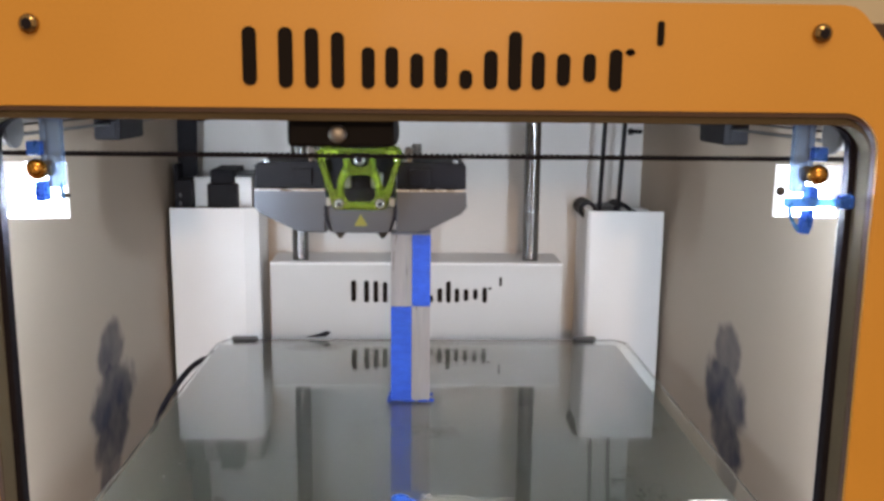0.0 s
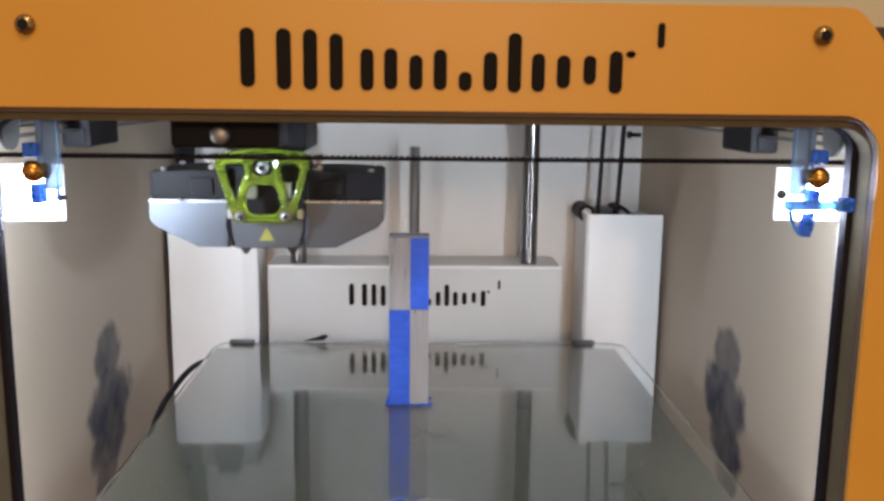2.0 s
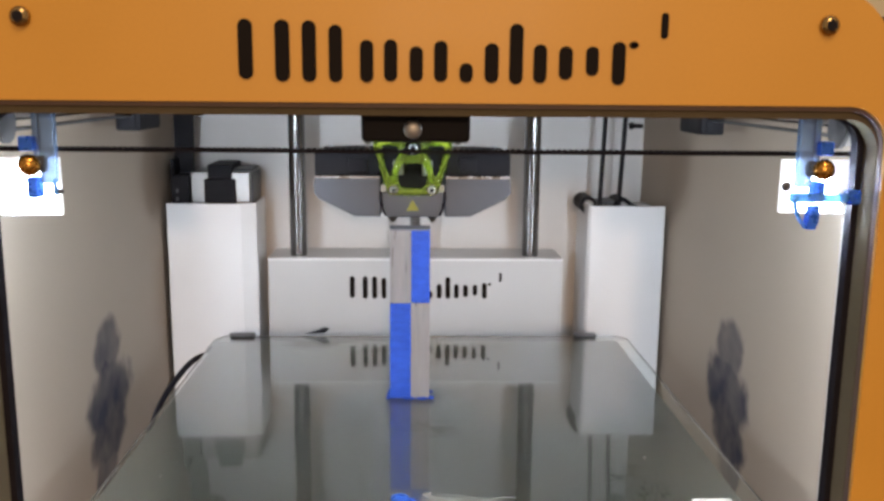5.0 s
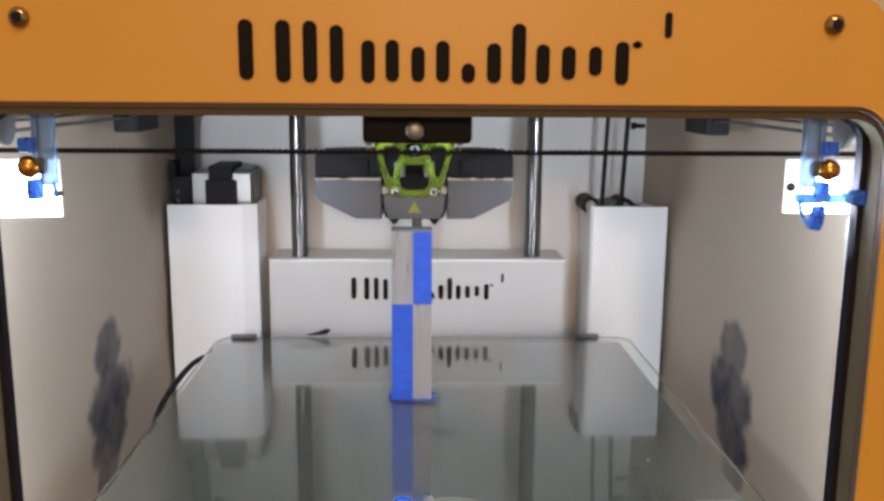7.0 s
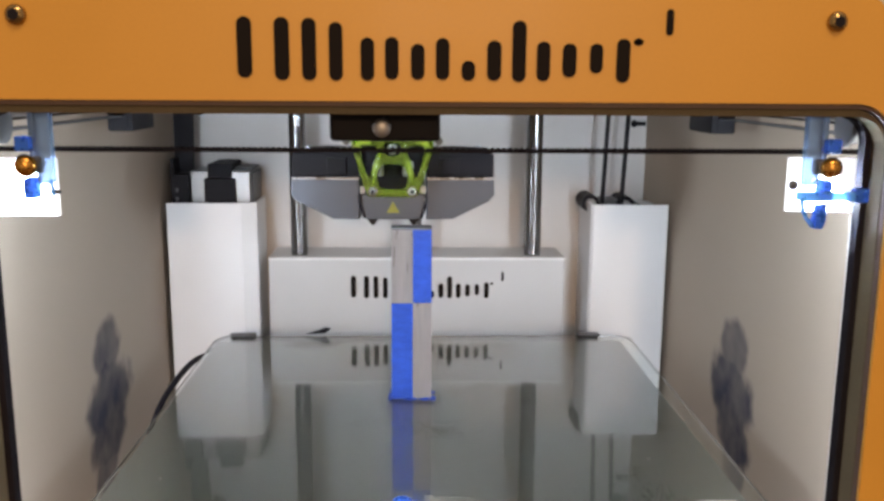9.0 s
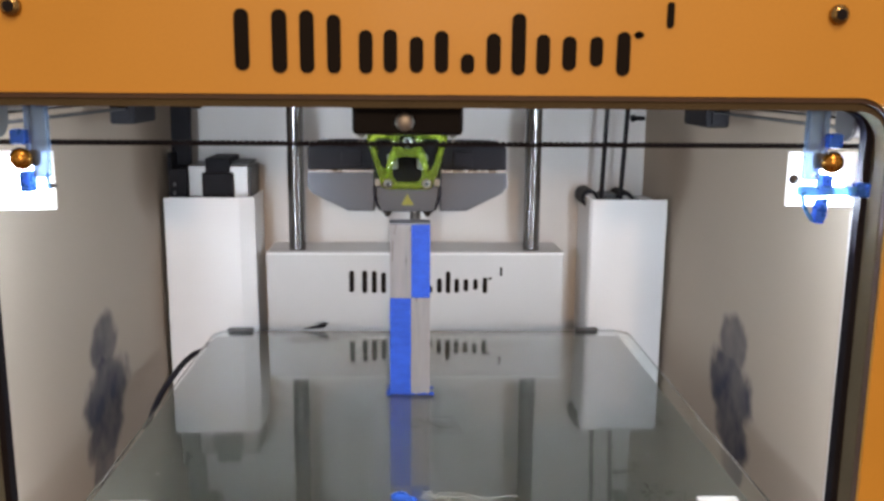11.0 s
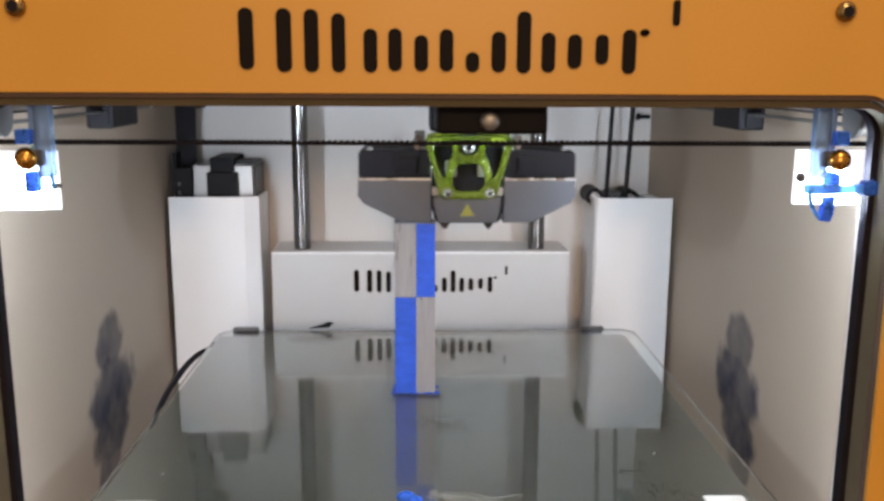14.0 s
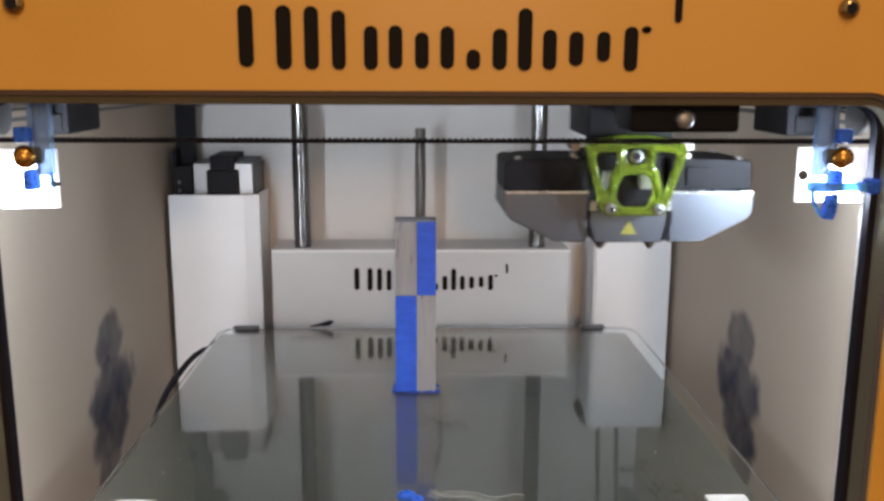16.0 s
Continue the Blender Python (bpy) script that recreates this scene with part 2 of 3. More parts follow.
def ring_plate(bm, outer, inner, y0, y1):
    """A plate in the x-z plane with one hole; both outlines run round the same centre."""
    cx = sum(p[0] for p in inner) / len(inner)
    cz = sum(p[1] for p in inner) / len(inner)

    def sample(poly, a):
        d = (math.cos(a), math.sin(a))
        best = 0.0
        for (px, pz), (qx, qz) in zip(poly, poly[1:] + poly[:1]):
            ex, ez = qx - px, qz - pz
            den = d[0] * ez - d[1] * ex
            if abs(den) < 1e-12:
                continue
            t = ((px - cx) * ez - (pz - cz) * ex) / den
            u = ((px - cx) * d[1] - (pz - cz) * d[0]) / den
            if t > 0 and -1e-9 <= u <= 1 + 1e-9:
                best = max(best, t)
        return (cx + best * d[0], cz + best * d[1])
    angles = sorted({round(math.atan2(p[1] - cz, p[0] - cx), 5) for p in list(outer) + list(inner)})
    loops = []
    for poly, y in ((outer, y0), (inner, y0), (inner, y1), (outer, y1)):
        loops.append([bm.verts.new((x, y, z)) for x, z in (sample(poly, a) for a in angles)])
    n, fs = len(angles), []
    for a, b in zip(loops, loops[1:] + loops[:1]):
        for i in range(n):
            fs.append(bm.faces.new((a[i], a[(i + 1) % n], b[(i + 1) % n], b[i])))
    bmesh.ops.recalc_face_normals(bm, faces=fs)


def rounded(pts, r, n=5):
    """Closed outline with every corner cut round."""
    out = []
    for i, p in enumerate(pts):
        p = Vector(p)
        a, b = Vector(pts[i - 1]) - p, Vector(pts[(i + 1) % len(pts)]) - p
        s, e = p + a.normalized() * min(r, a.length * 0.48), p + b.normalized() * min(r, b.length * 0.48)
        for k in range(n + 1):
            u = k / n
            out.append(s * (1 - u) ** 2 + p * 2 * u * (1 - u) + e * u ** 2)
    return out


def pierced_plate(outlines, y0, y1, edge):
    """Plate in the x-z plane: the first outline is its rim, the others are holes."""
    cu = bpy.data.curves.new("plate", "CURVE")
    cu.dimensions, cu.fill_mode = "2D", "BOTH"
    cu.extrude, cu.bevel_depth, cu.bevel_resolution, cu.offset = (y1 - y0) / 2 - edge, edge, 2, -edge
    for pts in outlines:
        sp = cu.splines.new("POLY")
        sp.points.add(len(pts) - 1)
        for q, p in zip(sp.points, pts):
            q.co = (p[0], p[1], 0, 1)
        sp.use_cyclic_u = True
    ob = bpy.data.objects.new("plate", cu)
    me = bpy.data.meshes.new_from_object(ob)
    bm = bmesh.new()
    bm.from_mesh(me)
    bpy.data.objects.remove(ob)
    bpy.data.curves.remove(cu)
    bpy.data.meshes.remove(me)
    for v in bm.verts:
        v.co = (v.co.x, (y0 + y1) / 2 + v.co.z, v.co.y)
    bmesh.ops.remove_doubles(bm, verts=bm.verts, dist=1e-6)
    bmesh.ops.recalc_face_normals(bm, faces=bm.faces)
    return bm


def finish(ob, bm, mat, smooth=35):
    bm.to_mesh(ob.data)
    bm.free()
    ob.data.materials.append(mat)
    if smooth:
        ob.data.polygons.foreach_set("use_smooth", [True] * len(ob.data.polygons))
        ob.data.set_sharp_from_angle(angle=radians(smooth))
        ob.modifiers.new("even_faces", "WEIGHTED_NORMAL").keep_sharp = True
    return ob


def part(name, bm, mat, parent=None, label="", smooth=35):
    ob = new(name, bpy.data.meshes.new(name))
    finish(ob, bm, mat, smooth)
    ob.parent = parent
    if label:
        tagged(ob, label)
    return ob


def thing(name, bm, mat, label, category, kind="", group="", smooth=35):
    return tagged(part(name, bm, mat, None, "", smooth), label, category, group, kind)


def holder(name, at, label, category, group="", kind=""):
    ob = new(name)
    ob.empty_display_size = 0.01
    ob.location = at
    return tagged(ob, label, category, group, kind)


def made(fn, *args, **kw):
    bm = bmesh.new()
    fn(bm, *args, **kw)
    return bm


def boxes(*rows, bevel=0.0):
    bm = bmesh.new()
    for r in rows:
        box(bm, *r, bevel=bevel)
    return bm


# ---------- room ----------
thing("table_top", boxes((-0.9, 0.9, -0.45, 0.62, -0.035, 0.0), bevel=0.004), TABLE, "brown wooden table top under the machine", "table", "structure")
thing("room_floor", boxes((-2.6, 2.6, -2.6, 1.5, -0.80, -0.75)), DARK_WOOD, "dark wooden room floor", "floor", "structure")
thing("wall_north", boxes((-2.6, 2.6, 1.2, 1.3, -0.75, 2.0)), ROOM_WALL, "cream painted room wall behind the machine", "wall", "structure")

# ---------- machine shell ----------
printer = holder("printer_case", (0, 0, 0), "desktop machine case with white front in orange light colour and white inner panels", "printer", kind="structure")

X_IN, X_OUT, Y_BACK = 0.176, 0.181, 0.363


def front_outline():
    side = [(0.1318, 0.3817), (0.1360, 0.3811), (0.1392, 0.3790), (0.1422, 0.3757), (0.1452, 0.3722), (0.1500, 0.3665), (0.155, 0.358), (0.161, 0.346), (0.168, 0.330), (0.175, 0.30), (0.181, 0.26)]
    right = side + [(0.181, 0.01), (0.17, 0.0)]
    return right + [(-x, z) for x, z in right[::-1]]


front = part("front_panel", made(ring_plate, front_outline(), round_rect(-0.148, 0.148, 0.075, 0.3475, 0.013), 0.0, 0.0015), WARM_LIT_WHITE, printer, "white front panel, coloured orange for warm light, with rounded opening")
part("panel_core", made(ring_plate, round_rect(-0.166, 0.166, 0.05, 0.357, 0.02), round_rect(-0.1479, 0.1479, 0.076, 0.3459, 0.012), 0.0017, 0.0045), CORE, printer, "dark brown panel edge")
part("front_frame", made(ring_plate, round_rect(-0.166, 0.166, 0.05, 0.357, 0.02), round_rect(-0.1477, 0.1477, 0.077, 0.3433, 0.0105), 0.0047, 0.0135), FRAME_GREY, printer, "grey-brown inner frame round the opening")
part("gasket", made(ring_plate, round_rect(-0.160, 0.160, 0.055, 0.352, 0.02), round_rect(-0.1456, 0.1456, 0.079, 0.3431, 0.0090), 0.0137, 0.0185), RUBBER, printer, "black rubber gasket")


for sx, nm in ((-1, "wall_west"), (1, "wall_east")):
    # the east sheet bends inwards at the rear corner
    bend = 0.013 if sx > 0 else 0.0
    plan = [(sx * X_IN, 0.0190), (sx * X_IN, 0.300), (sx * (X_IN - bend), Y_BACK), (sx * X_OUT, Y_BACK), (sx * X_OUT, 0.0190)]
    part(nm, made(prism, plan, "z", 0.0, 0.362), WALL_SIDE, printer, "greyish frosted side sheet with a soft dark print")
part("back_panel", boxes((-0.181, 0.181, Y_BACK, Y_BACK + 0.005, 0.0, 0.362)), WALL_REAR, printer, "white rear inner panel")
# cover added out of view over the open top, shuts out room light
part("top_light_cover", boxes((-0.181, 0.181, 0.0187, Y_BACK + 0.005, 0.3625, 0.3675)), WALL_REAR, printer, "added unseen white top cover that keeps room light out")
part("bottom_panel", boxes((-0.176, 0.176, 0.0190, Y_BACK, 0.02, 0.026)), WALL_REAR, printer)

# brand marks become plain black bars
def bar_mark(x, z0, z1, w, y, lean=0.0, depth=0.0005):
    pts = round_rect(x - w / 2, x + w / 2, z0, z1, w * 0.48, 5)
    zc = (z0 + z1) / 2
    return made(prism, [(px + (pz - zc) * lean, pz) for px, pz in pts], "y", y - depth, y + 0.0002)


def brand_bars(y, sx, ox, sz, oz, parent, label):
    rows = ((-0.0576, 0.3545, 0.3728, 0.0045), (-0.0462, 0.3538, 0.3727, 0.0046), (-0.0379, 0.3538, 0.3725, 0.0044), (-0.0297, 0.3538, 0.3713, 0.0042),
            (-0.0200, 0.3538, 0.3668, 0.0042), (-0.0125, 0.3542, 0.3670, 0.0042), (-0.0045, 0.3542, 0.3650, 0.0042), (0.0032, 0.3542, 0.3668, 0.0042),
            (0.0112, 0.3540, 0.3600, 0.0042), (0.0192, 0.3540, 0.3662, 0.0044), (0.0269, 0.3537, 0.3722, 0.0043), (0.0345, 0.3540, 0.3660, 0.0042),
            (0.0426, 0.3552, 0.3655, 0.0043), (0.0510, 0.3565, 0.3655, 0.0040), (0.0594, 0.3537, 0.3670, 0.0042), (0.0640, 0.3650, 0.3672, 0.0030), (0.0735, 0.3682, 0.3760, 0.0022))
    for x, z0, z1, w in rows:
        part("printed_bar", bar_mark(ox + x * sx, oz + (z0 - 0.3537) * sz, oz + (z1 - 0.3537) * sz, w * sx, y), BLACK_INK, parent, label)


brand_bars(0.0, 1.0, 0.0, 1.0, 0.3537, front, "")


def dome_screw(name, x, y, z, r, mat, parent):
    bm = bmesh.new()
    ball(bm, (x, y, z), r, 1, 0.62, 1, 20)
    s = part(name, bm, mat, parent)
    part("socket", made(rod, (x, y - r * 0.66, z), (x, y - r * 0.4, z), r * 0.56, 6), RUBBER, s)
    return s


for sx in (-1, 1):
    dome_screw("panel_screw", sx * 0.1258, -0.0005, 0.3727, 0.0032, GOLD_SCREW, front)
# glowing light panels in the upper front corners
for x0, x1, z0, z1 in ((-0.162, -0.1268, 0.3078, 0.3274), (0.1246, 0.162, 0.3098, 0.3284)):
    pan = thing("light_panel", boxes((x0, x1, 0.0240, 0.0252, z0, z1)), PANEL_GLOW, "bright white glowing light panel behind the hinge clip", "light panel", group="light panels")
    part("panel_bracket", boxes((x0 if x0 < 0 else x1 - 0.004, x0 + 0.004 if x0 < 0 else x1, 0.0190, 0.0238, z0 + 0.004, z1 - 0.004)), GREY_PLASTIC, pan)
for sx in (-1, 1):
    # baffle added out of view, keeps strip light off the opposite front frame
    part("led_baffle", boxes((min(sx * 0.1535, sx * 0.1550), max(sx * 0.1535, sx * 0.1550), 0.0187, 0.0350, 0.080, 0.3060)), WALL_REAR, printer, "added unseen baffle that blocks sideways light of the LED strip")
    thing("led_strip", boxes((min(sx * 0.169, sx * 0.1755), max(sx * 0.169, sx * 0.1755), 0.0200, 0.0250, 0.10, 0.30)), WALL_REAR, "white LED strip along the inside of the pillar", "light strip", group="LED strips")
# dark case on the far side of the room
thing("dark_cabinet", boxes((0.380, 0.75, 0.50, 0.80, 0.0, 0.4143), bevel=0.003), DARK_WOOD, "dark brown wooden case standing behind the machine", "cabinet")


# ---------- rear: rods, screw, covers ----------
def guide_rod(x):
    thing("guide_rod", made(rod, (x, 0.334, 0.027), (x, 0.334, 0.362), 0.0057, 28), STEEL, "polished vertical steel guide rod", "rod", group="vertical guide rods")


for x in (-0.0858, 0.0780):
    guide_rod(x)


def lead_screw():
    bm = bmesh.new()
    rod(bm, (-0.0037, 0.334, 0.027), (-0.0037, 0.334, 0.3158), 0.0032, 18)
    base = thing("lead_screw", bm, DARK_STEEL, "dark threaded vertical lead screw", "lead screw")
    bm = bmesh.new()
    pts = [(-0.0037 + 0.0035 * math.cos(a), 0.334 + 0.0035 * math.sin(a), 0.225 + 0.0900 * k / 520) for k in range(521) for a in (k * 2 * math.pi * 45 / 520,)]
    tube(bm, pts, 0.00055, 4)
    part("thread", bm, MOTOR_METAL, base)


lead_screw()


def cover(sx, xi, xo, ztop, fold):
    """Folded white sheet cover that hides a motor in the rear corner, open at its top."""
    t, y0, y1 = 0.0015, 0.318, 0.3625
    xb, yf = xi + sx * fold, y0 + min(0.005, fold)
    c = holder("motor_cover", ((xi + xo) / 2, y0, 0.027), "white folded sheet cover in the rear corner", "cover", group="motor covers")
    ox = (xi + xo) / 2
    sheets = (("front_sheet", [(xo, y0), (xb, y0), (xb + sx * 0.0004, y0 + t), (xo, y0 + t)]), ("fold", [(xb, y0), (xi, yf), (xi + sx * t, yf + 0.0005), (xb + sx * 0.0004, y0 + t)]),
              ("side_sheet", [(xi, yf), (xi, y1), (xi + sx * t, y1), (xi + sx * t, yf + 0.0005)]))
    for nm, pts in sheets:
        part(nm, made(prism, [(x - ox, y - y0) for x, y in pts], "z", 0.0, ztop - 0.027), COVER, c, smooth=0)


cover(-1, -0.1130, -0.1727, 0.2717, 0.0095)
cover(1, 0.1160, 0.1691, 0.2711, 0.0020)


def stepper_motor():
    m = holder("stepper_motor", (-0.1362, 0.345, 0.2574), "silver and black stepper motor in the open cover", "motor")
    part("motor_body", boxes((-0.0218, 0.0190, -0.018, 0.0165, 0.0, 0.0352), bevel=0.0012), MOTOR_METAL, m)
    part("motor_side", boxes((0.0192, 0.0205, -0.0165, 0.0165, 0.0, 0.0340), (-0.0100, 0.0190, -0.012, 0.0165, 0.0354, 0.0368), bevel=0.0005), GREY_PLASTIC, m, "dark side plate of the motor")
    part("strap", boxes((-0.0118, 0.0092, -0.0215, 0.0165, 0.0, 0.0305), (-0.0095, 0.0068, -0.0205, 0.0165, 0.0305, 0.0402), bevel=0.001), BLACK_PLASTIC, m, "black plastic block")
    part("connector", boxes((-0.0345, -0.0222, -0.019, 0.012, 0.0, 0.0330), (-0.0355, -0.0325, -0.017, 0.012, 0.0, 0.0435), bevel=0.001), BLACK_PLASTIC, m, "black connector block")
    for k in range(3):
        part("pin", boxes((-0.0315, -0.0300, -0.0197, -0.0188, 0.009 + k * 0.006, 0.0115 + k * 0.006)), CERAMIC if k == 0 else GREY_PLASTIC, m)


stepper_motor()
bm = bmesh.new()
prism(bm, [(-0.1722, 0.282), (-0.1592, 0.282), (-0.1585, 0.300), (-0.1570, 0.352), (-0.1712, 0.352)], "y", 0.342, 0.3435)
box(bm, -0.1568, -0.1515, 0.3395, 0.348, 0.3300, 0.3362, 0.0008)
thing("drive_belt", bm, BLACK_PLASTIC, "dark toothed belt rising to the upper shaft", "belt")
for x0, x1 in ((0.1265, 0.1292), (0.1399, 0.1435)):
    bm = bmesh.new()
    prism(bm, [(x0 - 0.001, 0.262), (x0 + 0.0009, 0.262), (x1 + 0.0010, 0.352), (x1 - 0.0009, 0.352)], "y", 0.332, 0.338)
    thing("drive_belt", bm, BLACK_PLASTIC, "thin black belt strand rising out of the cover", "belt", group="right belt strands")


def pulley_mount():
    m = holder("belt_pulley", (0.1326, 0.346, 0.2690), "dark grey belt pulleys at the open cover top", "pulley")
    part("mount_plate", boxes((-0.0140, 0.0330, -0.024, 0.0150, -0.006, -0.0005), bevel=0.0006), COVER, m, "white mounting plate")
    for x, r, z in ((-0.0142, 0.0062, 0.0010), (0.0105, 0.0066, -0.0005)):
        bm = made(rod, (x, -0.012, z), (x, 0.012, z), r, 24)
        d = part("drum", bm, BLACK_PLASTIC, m)
        part("flange", made(rod, (x, -0.0135, z), (x, -0.0122, z), r * 0.55, 20), MOTOR_METAL, d)
    part("belt_guard", made(prism, [(-0.0100, -0.0005), (0.0230, -0.0005), (0.0140, 0.0040), (-0.0040, 0.0030)], "y", -0.0100, 0.0120, bevel=0.0005), GREY_PLASTIC, m, "dark grey sloped guard")


pulley_mount()
bm = bmesh.new()
rod(bm, (0.1540, 0.3612, 0.3243), (0.1615, 0.3612, 0.3243), 0.0015, 10)
rod(bm, (0.1524, 0.3606, 0.3243), (0.1540, 0.3612, 0.3243), 0.0025, 10)
thing("cable_fitting", bm, BLACK_PLASTIC, "small black cable fitting on the rear panel", "fitting")

# ---------- print bed ----------
bracket = holder("bed_bracket", (0, 0.322, 0.10), "white sheet bracket that carries the bed on the rods", "bracket")
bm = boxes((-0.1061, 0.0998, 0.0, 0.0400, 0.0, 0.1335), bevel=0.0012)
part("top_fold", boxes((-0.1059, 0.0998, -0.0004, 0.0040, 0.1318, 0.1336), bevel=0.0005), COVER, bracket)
plate = part("bracket_body", bm, BRACKET_DIM, bracket)
brand_bars(0.0, 0.791, -0.0020, 0.838, 0.1047, plate, "")

bed = holder("print_bed", (0, 0, 0.165), "square glass build plate on a grey heater plate", "print bed")
gx0, gx1, gy0, gy1 = -0.1348, 0.1374, 0.028, 0.2865
glass_pts = [(gx0, gy0 + 0.006), (gx0 + 0.006, gy0), (gx1 - 0.006, gy0), (gx1, gy0 + 0.006), (gx1, gy1 - 0.007), (gx1 - 0.007, gy1), (gx0 + 0.005, gy1), (gx0, gy1 - 0.009)]
glass = part("glass_plate", made(prism, glass_pts, "z", 0.0190, 0.0230, bevel=0.0005), GLASS, bed, "clear greenish glass plate", smooth=0)
part("heater", boxes((-0.1338, 0.1305, 0.032, 0.2800, 0.0120, 0.0184), bevel=0.001), HEATER, bed, "grey aluminium heater plate")
part("bed_frame", boxes((-0.1150, 0.1150, 0.060, 0.3215, 0.0, 0.0110)), GREY_PLASTIC, bed)
for x0, x1 in ((-0.1262, -0.1098), (0.1030, 0.1175)):
    part("rear_clip", boxes((x0, x1, 0.2820, 0.2895, 0.0234, 0.0244), (x0, x1, 0.2880, 0.2895, 0.0110, 0.0234), bevel=0.0003), GREY_PLASTIC, bed, "dark rear glass clip")
for x0, x1 in ((0.1075, 0.1236), (-0.1236, -0.1075)):
    part("front_clip", boxes((x0, x1, 0.0240, 0.0462, 0.0234, 0.0246), (x0, x1, 0.0230, 0.0250, 0.010, 0.0246), bevel=0.0004), CERAMIC, bed, "bright metal front glass clip")
bm = bmesh.new()
prism(bm, [(-0.0770, 0.1890), (-0.0640, 0.1895), (-0.0605, 0.1925), (-0.0640, 0.1932), (-0.0690, 0.1912)], "y", 0.2868, 0.2885)
thing("cable_tie", bm, BLACK_PLASTIC, "small black tie end behind the glass edge", "cable tie")
bm = bmesh.new()
tube(bm, smooth_line([(-0.118, 0.300, 0.165), (-0.131, 0.278, 0.178), (-0.1385, 0.248, 0.1850), (-0.1405, 0.203, 0.1858), (-0.1390, 0.156, 0.1815), (-0.132, 0.115, 0.168)]), 0.0017, 8)
thing("bed_cable", bm, RUBBER, "black cable arching beside the glass plate", "cable")

# ---------- printed test bar ----------
bar = holder("test_bar", (-0.0068, 0.173, 0.188), "upright two-colour printed bar in blue and clear plastic", "printed bar")
xm = 0.0006
for x0, x1, z0, z1, mat, lab in ((-0.0105, xm, 0.0, 0.0523, BLUE_PLA, "blue plastic quarter"), (xm, 0.0104, 0.0, 0.0523, NATURAL_PLA, "clear plastic quarter"),
                                 (-0.0105, xm, 0.0523, 0.0908, NATURAL_PLA, "clear plastic quarter"), (xm, 0.0104, 0.0523, 0.0908, BLUE_PLA, "blue plastic quarter")):
    part("quarter", boxes((x0, x1, -0.0057, 0.0057, z0, z1), bevel=0.00025), mat, bar, lab)
part("top_layer", boxes((-0.0105, 0.0104, -0.0057, 0.0057, 0.0908, 0.0917), bevel=0.0002), PRINT_TOP, bar, "dark fresh top layer")
bm = bmesh.new()
random.seed(4)
for k in range(26):
    a = random.random() * 2 * math.pi
    ball(bm, (max(-0.0112, min(0.0112, 0.016 * math.cos(a))), max(-0.0064, min(0.0064, 0.011 * math.sin(a))), 0.0003), 0.0007 + 0.0006 * random.random(), 1.5, 1, 0.5, 8)
part("brim", bm, BLUE_PLA, bar, "thin ragged plastic rim at the foot")

bm = bmesh.new()
ball(bm, (-0.0103, 0.0475, 0.1895), 0.0034, 1.15, 0.9, 0.6, 16)
ball(bm, (-0.0065, 0.0460, 0.1890), 0.0022, 1.3, 1, 0.6, 12)
thing("plastic_blob", bm, BLUE_SOLID, "small blue plastic blob on the glass", "plastic scrap")
random.seed(9)
bm = bmesh.new()
for k in range(5):
    p = Vector((0.003, 0.050, 0.1888))
    pts = []
    for i in range(9):
        pts.append(tuple(p))
        p += Vector((0.0045 * (0.6 + 0.5 * random.random()) if k < 3 else random.uniform(-0.004, 0.005), random.uniform(-0.0025, 0.0018), 0))
        p.z = 0.1887 + random.random() * 0.0018
        p.y = min(p.y, 0.0535)
    tube(bm, smooth_line(pts, 4), 0.00022, 5)
thing("plastic_string", bm, STRING, "tangle of thin clear plastic string on the glass", "plastic scrap")
random.seed(21)
for x, y in ((-0.1092, 0.0862), (0.0994, 0.0889), (-0.1125, 0.0725), (-0.024, 0.092)):
    bm = bmesh.new()
    ball(bm, (x, y, 0.1884), 0.0004 + 0.0003 * random.random(), 1.4, 1, 0.5, 8)
    thing("plastic_crumb", bm, STRING, "tiny pale plastic crumb on the glass", "plastic scrap", group="crumbs on the glass")

# ---------- upper shafts and belts ----------
for sx in (-1, 1):
    thing("side_shaft", made(rod, (sx * 0.1545, 0.020, 0.3425), (sx * 0.1545, 0.362, 0.3425), 0.0040, 20), STEEL, "steel shaft along the side wall", "shaft", group="side shafts")
    thing("side_belt", boxes((sx * 0.1545 - 0.003, sx * 0.1545 + 0.003, 0.040, 0.352, 0.3350, 0.3359)), GREY_PLASTIC, "dark toothed belt along the side shaft", "belt", group="side belts")
    p = holder("shaft_pulley", (sx * 0.1545, 0.036, 0.3385), "grey belt pulley in the upper front corner", "pulley", group="corner pulleys")
    part("drum", made(rod, (-0.0045, 0, 0), (0.0045, 0, 0), 0.0060, 24), MOTOR_METAL, p)
    part("flange", made(rod, (sx * -0.0060, 0, 0), (sx * -0.0046, 0, 0), 0.0072, 24), GREY_PLASTIC, p)
thing("front_shaft", made(rod, (-0.160, 0.036, 0.3485), (0.160, 0.036, 0.3485), 0.0040, 20), DARK_STEEL, "steel shaft behind the front panel", "shaft")


def front_belt():
    bm = bmesh.new()
    box(bm, -0.152, 0.152, 0.0195, 0.0255, 0.3300, 0.3309)
    b = thing("front_belt", bm, RUBBER, "black toothed belt across the opening", "belt")
    bm = bmesh.new()
    for k in range(150):
        x = -0.1505 + k * 0.00202
        prism(bm, [(x - 0.00055, 0.33085), (x + 0.00055, 0.33085), (x + 0.00035, 0.3314), (x - 0.00035, 0.3314)], "y", 0.0195, 0.0255)
    tagged(part("belt_teeth", bm, RUBBER, b, smooth=0), kind="stuff")


front_belt()


